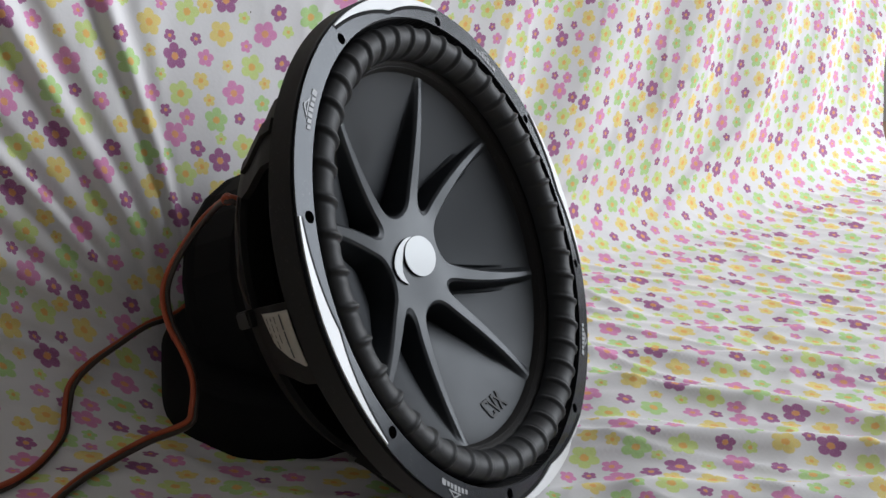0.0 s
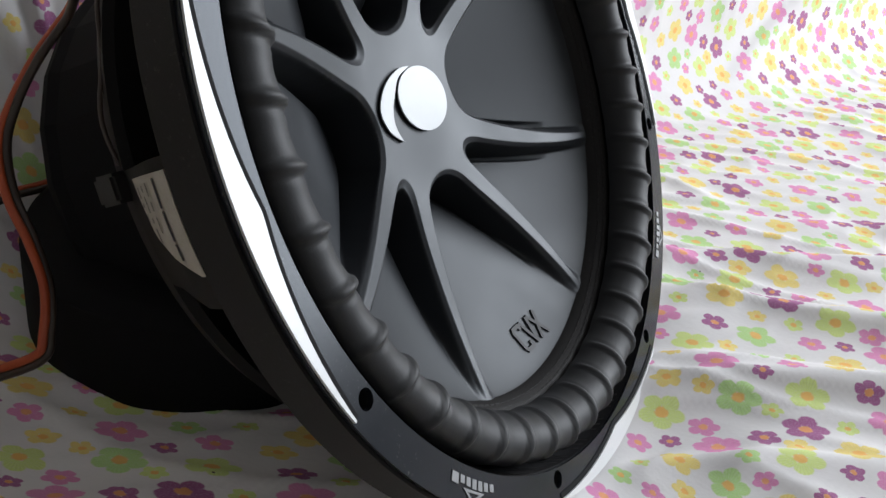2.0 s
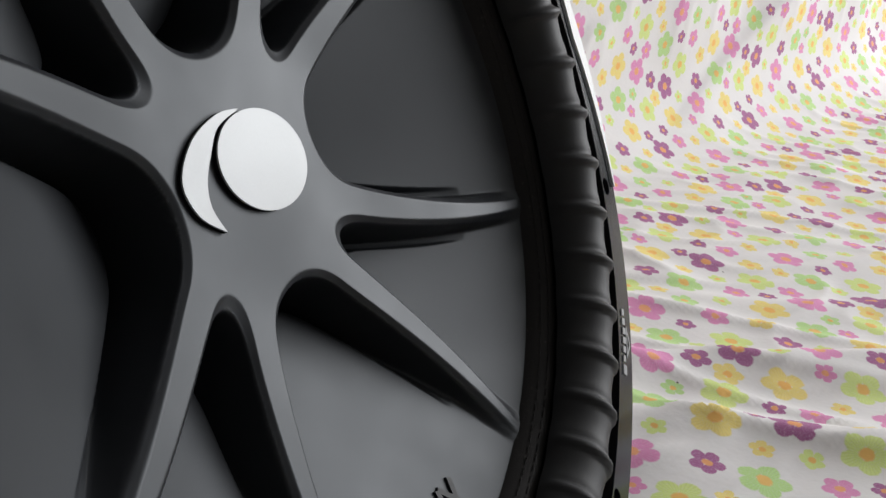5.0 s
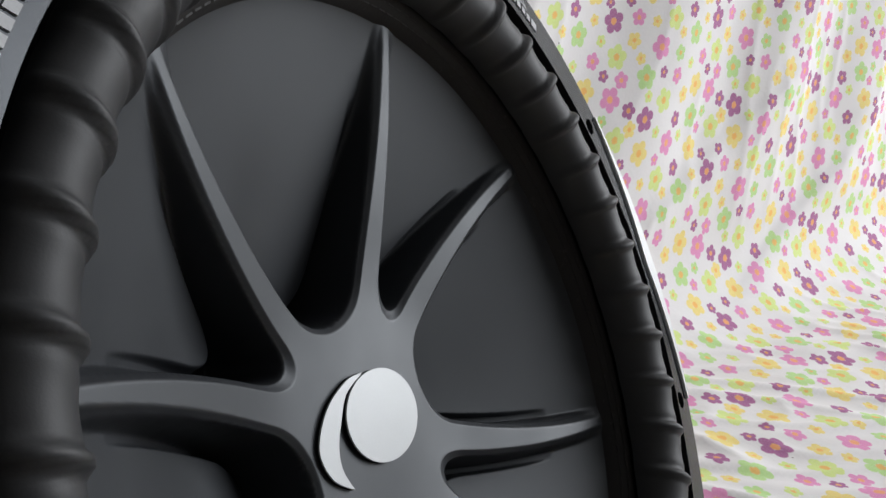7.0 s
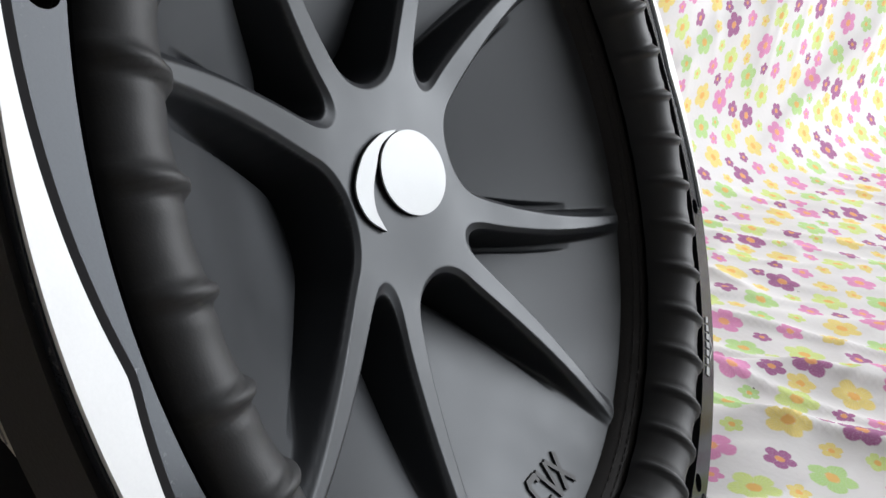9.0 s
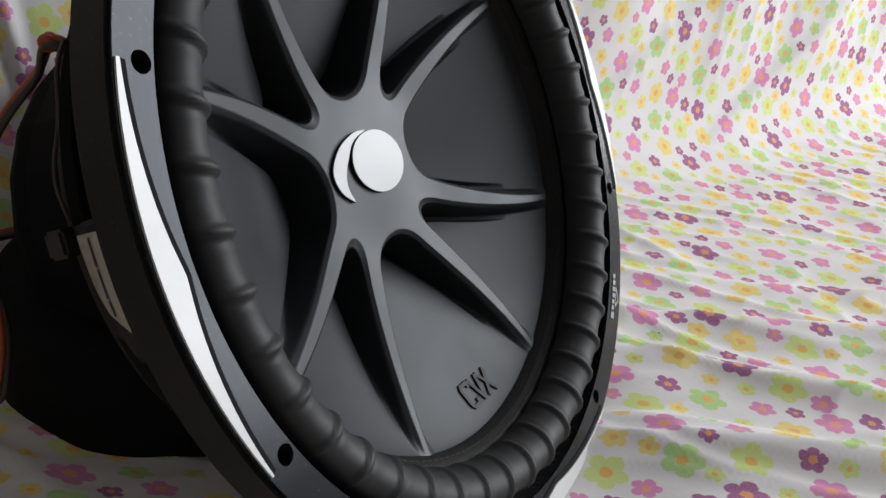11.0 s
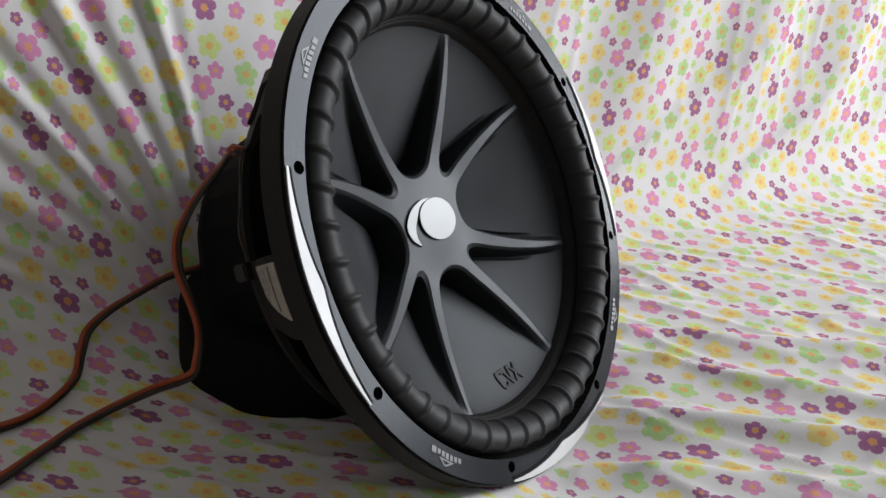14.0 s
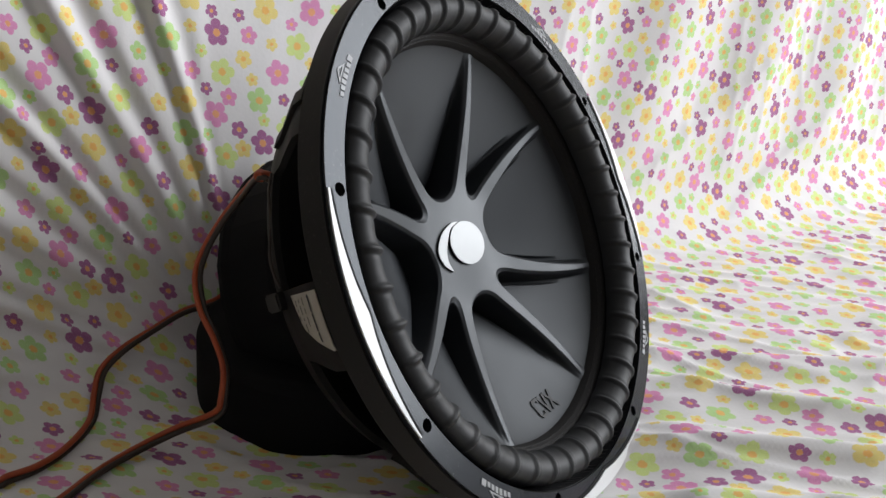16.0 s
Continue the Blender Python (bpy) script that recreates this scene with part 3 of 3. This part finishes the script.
def eased(points, steps=8):
    """A smooth line through plan points."""
    P, out = [Vector(p_) for p_ in points], []
    for i in range(len(P) - 1):
        p0, p1, p2, p3 = P[max(i - 1, 0)], P[i], P[i + 1], P[min(i + 2, len(P) - 1)]
        for k in range(steps):
            t = k / steps
            out.append(0.5 * ((2 * p1) + (p2 - p0) * t + (2 * p0 - 5 * p1 + 4 * p2 - p3) * t * t + (3 * p1 - p0 - 3 * p2 + p3) * t ** 3))
    return [tuple(p_) for p_ in out]


def plate(name, outline, label):
    """A raised silver plate with a dark edge under it."""
    face = part(name, slab(outline, HUB_Z + 0.0017, HUB_Z + 0.0024), EMBLEM, speaker, label, smooth=False)
    part("edge", slab(outline, HUB_Z - 0.0012, HUB_Z + 0.0016), BLACK, face, "dark edge", smooth=False)



plate("emblem_disc", [emblem_pt(0.001 + 0.0222 * math.cos(t), 0.0166 * math.sin(t)) for t in np.linspace(0, 2 * math.pi, 72, endpoint=False)], "polished silver oval disc")
outer = eased([(-0.006, 0.0168), (-0.0165, 0.0155), (-0.030, 0.0085), (-0.0385, -0.003), (-0.0352, -0.0135), (-0.0255, -0.0197)])
inner = eased([(-0.0255, -0.0197), (-0.0292, -0.012), (-0.0284, -0.0045), (-0.0238, 0.0035), (-0.0175, 0.0115), (-0.006, 0.0165)])
plate("emblem_crescent", [emblem_pt(u, v) for u, v in outer + inner], "polished silver crescent")

# raised model mark on the wide panel below, in plain strokes
MARK = Vector((-0.129, 0.0388))
along, upward = Vector((-0.396, -0.918)), Vector((0.918, -0.396))


def dish_z(r):
    return -0.0285 - 0.047 * min(max((0.1495 - r) / 0.1, 0), 1.2) ** 0.88


mark = tagged(new("raised_mark"), "three raised dark letters")
mark.parent = speaker
LETTERS = [((0.85, 0.84), (0.85, 1)), ((0.85, 1), (0.15, 1)), ((0.15, 1), (0, 0.85)), ((0, 0.85), (0, 0.15)), ((0, 0.15), (0.15, 0)), ((0.15, 0), (0.85, 0)), ((0.85, 0), (0.85, 0.18)), ((1.1, 1), (1.55, 0)), ((1.55, 0), (2.0, 1)), ((2.15, 1), (3.05, 0)), ((2.15, 0), (3.05, 1))]
for (u0, v0), (u1, v1) in LETTERS:
    ends = [MARK + along * ((u - 1.55) * 0.0084 - 0.0045) + upward * (v - 0.5) * 0.0120 for u, v in ((u0, v0), (u1, v1))]
    d = (ends[1] - ends[0]).normalized()
    n2 = Vector((-d.y, d.x)) * 0.00105
    bm = bmesh.new()
    rows_ = []
    for p_ in (ends[0] - d * 0.0006, ends[1] + d * 0.0006):
        rows_.append([bm.verts.new((w.x, w.y, dish_z(w.length) + up)) for w in (p_ - n2, p_ + n2) for up in (-0.001, 0.0011)])
    a_, b_ = rows_
    for i, j in ((0, 1), (1, 3), (3, 2), (2, 0)):
        bm.faces.new((a_[i], a_[j], b_[j], b_[i]))
    bm.faces.new((a_[0], a_[1], a_[3], a_[2]))
    bm.faces.new((b_[0], b_[1], b_[3], b_[2]))
    part("stroke", bm, RUBBER, mark, smooth=False)

# basket: a front ring and a back ring joined by eight arms, with open windows between
part("basket_ring", lathe([(0.1885, -0.0269), (0.1878, -0.0320), (0.1835, -0.0320), (0.1845, -0.0269)], 160, closed=True), BASKET, speaker, sharp=40)
part("basket_back", lathe([(0.1600, -0.0860), (0.1535, -0.0980), (0.1470, -0.1040), (0.1280, -0.1080), (0.1100, -0.1120), (0.1080, -0.1080), (0.1260, -0.1040), (0.1440, -0.1000), (0.1495, -0.0950), (0.1560, -0.0840)], 160, closed=True), BASKET, speaker, "black metal back ring of the basket", sharp=40)
ARM = [(0.1877, -0.0321), (0.1858, -0.0420), (0.1800, -0.0520), (0.1655, -0.0750), (0.1602, -0.0858), (0.1562, -0.0838), (0.1612, -0.0735), (0.1755, -0.0505), (0.1812, -0.0410), (0.1830, -0.0321)]
for k in range(8):
    c = 45.0 * k + 22.5
    arm = part("basket_arm", lathe(ARM, 10, c - 8.5, c + 8.5, closed=True), BASKET, speaker, sharp=40)
    if k == 1:
        continue
    part("arm_rib", lathe([(r_ + 0.0026, z_ - 0.0016) for r_, z_ in ARM[:5]] + [(r_ - 0.0008, z_) for r_, z_ in ARM[4::-1]], 3, c - 1.6, c + 1.6, closed=True), BASKET, arm, sharp=30)
part("cone_back", lathe([(0.1560, -0.0310), (0.1380, -0.0480), (0.0980, -0.0800), (0.0560, -0.1000)], 96), BLACK, speaker)
part("spider", lathe([(0.0560, -0.0960)] + [(0.0600 + 0.0055 * n, -0.0945 - (0.0035 if n % 2 else 0.0)) for n in range(11)], 96), RUBBER, speaker, "corrugated dark suspension ring")
part("magnet", lathe([(0.0, -0.1125), (0.1040, -0.1125), (0.1090, -0.1160), (0.1100, -0.1400), (0.1085, -0.1420), (0.1085, -0.1460), (0.1105, -0.1490), (0.1115, -0.1880), (0.1140, -0.1940), (0.1125, -0.2000), (0.0600, -0.2030), (0.0, -0.2030)], 26), BLACK, speaker, "black rubber covered magnet", sharp=12)


def lead_tube(points, radius):
    """A thin round lead through plan points of the loudspeaker's own space."""
    bm = bmesh.new()
    rings = []
    for i, p_ in enumerate(points):
        d = (points[min(i + 1, len(points) - 1)] - points[max(i - 1, 0)]).normalized()
        u = d.cross(Vector((0.2, 0.3, 0.9))).normalized()
        w = d.cross(u)
        rings.append([bm.verts.new(p_ + (u * math.cos(a) + w * math.sin(a)) * radius) for a in np.linspace(0, 2 * math.pi, 8, endpoint=False)])
    for p_, q_ in zip(rings, rings[1:]):
        for j in range(8):
            bm.faces.new((p_[j], q_[j], q_[(j + 1) % 8], p_[(j + 1) % 8]))
    return bm


part("terminal_lead", lead_tube([Vector((*spot(0.1585 + 0.0015 * math.sin(n * 0.7), 30.0 + 2.0 * n), -0.0905 + 0.0012 * math.sin(n * 0.5))) for n in range(15)], 0.0010), WIRE_BLACK, speaker, "thin brown lead along the basket's window")

# the paper sticker on the basket


def on_basket(a, z, out=0.0008):
    """A point on the basket's outside at an angle and height."""
    pr = [(0.1935, -0.0198), (0.189, -0.034), (0.186, -0.042), (0.180, -0.052), (0.1655, -0.075), (0.1535, -0.098), (0.147, -0.104)]
    for (r0, z0), (r1, z1) in zip(pr, pr[1:]):
        if z1 <= z <= z0:
            r = r0 + (r1 - r0) * (z - z0) / (z1 - z0)
            return Vector((*spot(r + out, a), z - out * 0.5))
    return Vector((*spot(0.19, a), z))


def patch(a0, a1, z0, z1, out, thick=0.0006):
    bm = bmesh.new()
    n = 8
    lo = [[bm.verts.new(on_basket(a0 + (a1 - a0) * i / n, z0 + (z1 - z0) * j / n, o)) for j in range(n + 1) for i in range(n + 1)] for o in (out, out + thick)]
    for side in lo:
        for j in range(n):
            for i in range(n):
                bm.faces.new((side[j * (n + 1) + i], side[j * (n + 1) + i + 1], side[(j + 1) * (n + 1) + i + 1], side[(j + 1) * (n + 1) + i]))
    return bm


def label_patch():
    """The sticker, cut off aslant at its far end, wrapped on the basket."""
    bm = bmesh.new()
    n = 12
    sides = []
    for o in (0.0016, 0.0021):
        grid = []
        for i in range(n + 1):
            a = 60.4 + 11.0 * i / n
            low = -0.066 + 0.007 * (a - 60.4) / 7.1 if a < 67.5 else -0.059 + 0.030 * (a - 67.5) / 3.9
            grid.append([bm.verts.new(on_basket(a, low + (-0.0265 - low) * j / n, o)) for j in range(n + 1)])
        sides.append(grid)
        for i in range(n):
            for j in range(n):
                bm.faces.new((grid[i][j], grid[i + 1][j], grid[i + 1][j + 1], grid[i][j + 1]))
    for grid, other in (sides,):
        for i in range(n):
            bm.faces.new((grid[i][0], grid[i + 1][0], other[i + 1][0], other[i][0]))
        for j in range(n):
            bm.faces.new((grid[0][j], grid[0][j + 1], other[0][j + 1], other[0][j]))
    return bm


sticker = part("sticker", label_patch(), STICKER, speaker, "off-white paper sticker with small print")
for z, bars in ((-0.036, ((60.9, 64.0), (64.3, 67.5), (67.8, 69.6))), (-0.0435, ((61.2, 62.6), (63.2, 64.2), (64.8, 66.6))), (-0.0505, ((61.4, 62.1), (62.6, 64.4), (65.0, 65.6), (66.2, 68.0))), (-0.0575, ((61.5, 62.8), (63.3, 63.9), (64.6, 65.6)))):
    for a0, a1 in bars:
        part("print_line", patch(a0, a1, z - 0.0005, z + (0.0007 if z > -0.04 else 0.0003), 0.0024, 0.0002), INK, sticker)
bm = bmesh.new()
bmesh.ops.create_cube(bm, size=1.0)
bmesh.ops.bevel(bm, geom=bm.edges[:], offset=0.12, segments=2, affect="EDGES")
tab = part("terminal_tab", bm, TAB, speaker, "dull grey terminal tab", smooth=False)
tab.matrix_local = Matrix.Rotation(radians(61), 4, "Z") @ Matrix.Translation((0.161, 0, -0.091)) @ Matrix.Diagonal((0.012, 0.012, 0.012, 1))

# ---- black round pad under the magnet ----
pad = tagged(new("round_pad"), "round black rubber pad under the magnet", "pad")
pad.location = (-0.145, 0.03, 0.0)
part("pad_side", lathe([(0.0, -0.02), (0.096, -0.02), (0.102, -0.012), (0.102, 0.042)], 96), BLACK, pad)
part("pad_top", lathe([(0.102, 0.042), (0.0995, 0.0485), (0.094, 0.052), (0.0, 0.054)], 96), BLACK, pad)


# ---- the twin cable ----
def tube(points, radius, side):
    """A smooth round tube along points, shifted sideways by side metres."""
    P = [Vector(p_) for p_ in points]
    fine = []
    for i in range(len(P) - 1):
        p0, p1, p2, p3 = P[max(i - 1, 0)], P[i], P[i + 1], P[min(i + 2, len(P) - 1)]
        for k in range(10):
            t = k / 10
            fine.append(0.5 * ((2 * p1) + (p2 - p0) * t + (2 * p0 - 5 * p1 + 4 * p2 - p3) * t * t + (3 * p1 - p0 - 3 * p2 + p3) * t ** 3))
    fine.append(P[-1])
    bm = bmesh.new()
    rings = []
    for i, p_ in enumerate(fine):
        d = (fine[min(i + 1, len(fine) - 1)] - fine[max(i - 1, 0)]).normalized()
        u = d.cross(Vector((0.3, -0.8, 0.5))).normalized()
        w = d.cross(u)
        tw = 0.9 * math.sin(i * 0.06)
        o = p_ + (u * math.cos(tw) + w * math.sin(tw)) * side
        rings.append([bm.verts.new(o + (u * math.cos(t) + w * math.sin(t)) * radius) for t in np.linspace(0, 2 * math.pi, 10, endpoint=False)])
    for p_, q_ in zip(rings, rings[1:]):
        for j in range(10):
            bm.faces.new((p_[j], q_[j], q_[(j + 1) % 10], p_[(j + 1) % 10]))
    bm.faces.new(rings[0])
    bm.faces.new(rings[-1])
    return bm


CABLES = [
    [tuple(SPEAKER @ Vector((*spot(0.1500, 30.0), -0.0960))), tuple(SPEAKER @ Vector((*spot(0.1590, 29.5), -0.1010))), (-0.199, -0.022, 0.171), (-0.213, -0.025, 0.15), (-0.224, -0.03, 0.127), (-0.226, -0.04, 0.11), (-0.217, -0.055, 0.093), (-0.202, -0.07, 0.08), (-0.191, -0.082, 0.065), (-0.189, -0.09, 0.046), (-0.193, -0.093, 0.033), (-0.224, -0.09, 0.012), (-0.246, -0.115, 0.006), (-0.258, -0.14, 0.005), (-0.266, -0.17, 0.005), (-0.28, -0.22, 0.005), (-0.32, -0.33, 0.005)],
    [(-0.235, 0.075, 0.05), (-0.246, 0.05, 0.045), (-0.262, 0.024, 0.046), (-0.277, -0.002, 0.040), (-0.29, -0.028, 0.034), (-0.296, -0.05, 0.027), (-0.293, -0.067, 0.018), (-0.289, -0.085, 0.006), (-0.289, -0.117, 0.005), (-0.296, -0.142, 0.005), (-0.308, -0.158, 0.005), (-0.321, -0.17, 0.005), (-0.4, -0.2, 0.005), (-0.52, -0.24, 0.005)],
]
for pts in CABLES:
    cable = tagged(new("speaker_cable"), "orange and black twin speaker cable trailing over the sheet", "cable", group="speaker cables")
    part("red_core", tube(pts, 0.0021, 0.0018), WIRE_RED, cable, "orange-red insulation")
    part("black_core", tube(pts, 0.0021, -0.0018), WIRE_BLACK, cable, "dark brown insulation")
    if pts is CABLES[0]:
        at = Vector(pts[1])
        coil = [tuple(at + Vector((0.0024 * math.cos(n * 0.9), 0.0022 * n / 4 - 0.003, 0.0024 * math.sin(n * 0.9)))) for n in range(12)]
        part("knot", tube(coil, 0.0019, 0.0), WIRE_RED, cable, "orange knot tied at the basket")
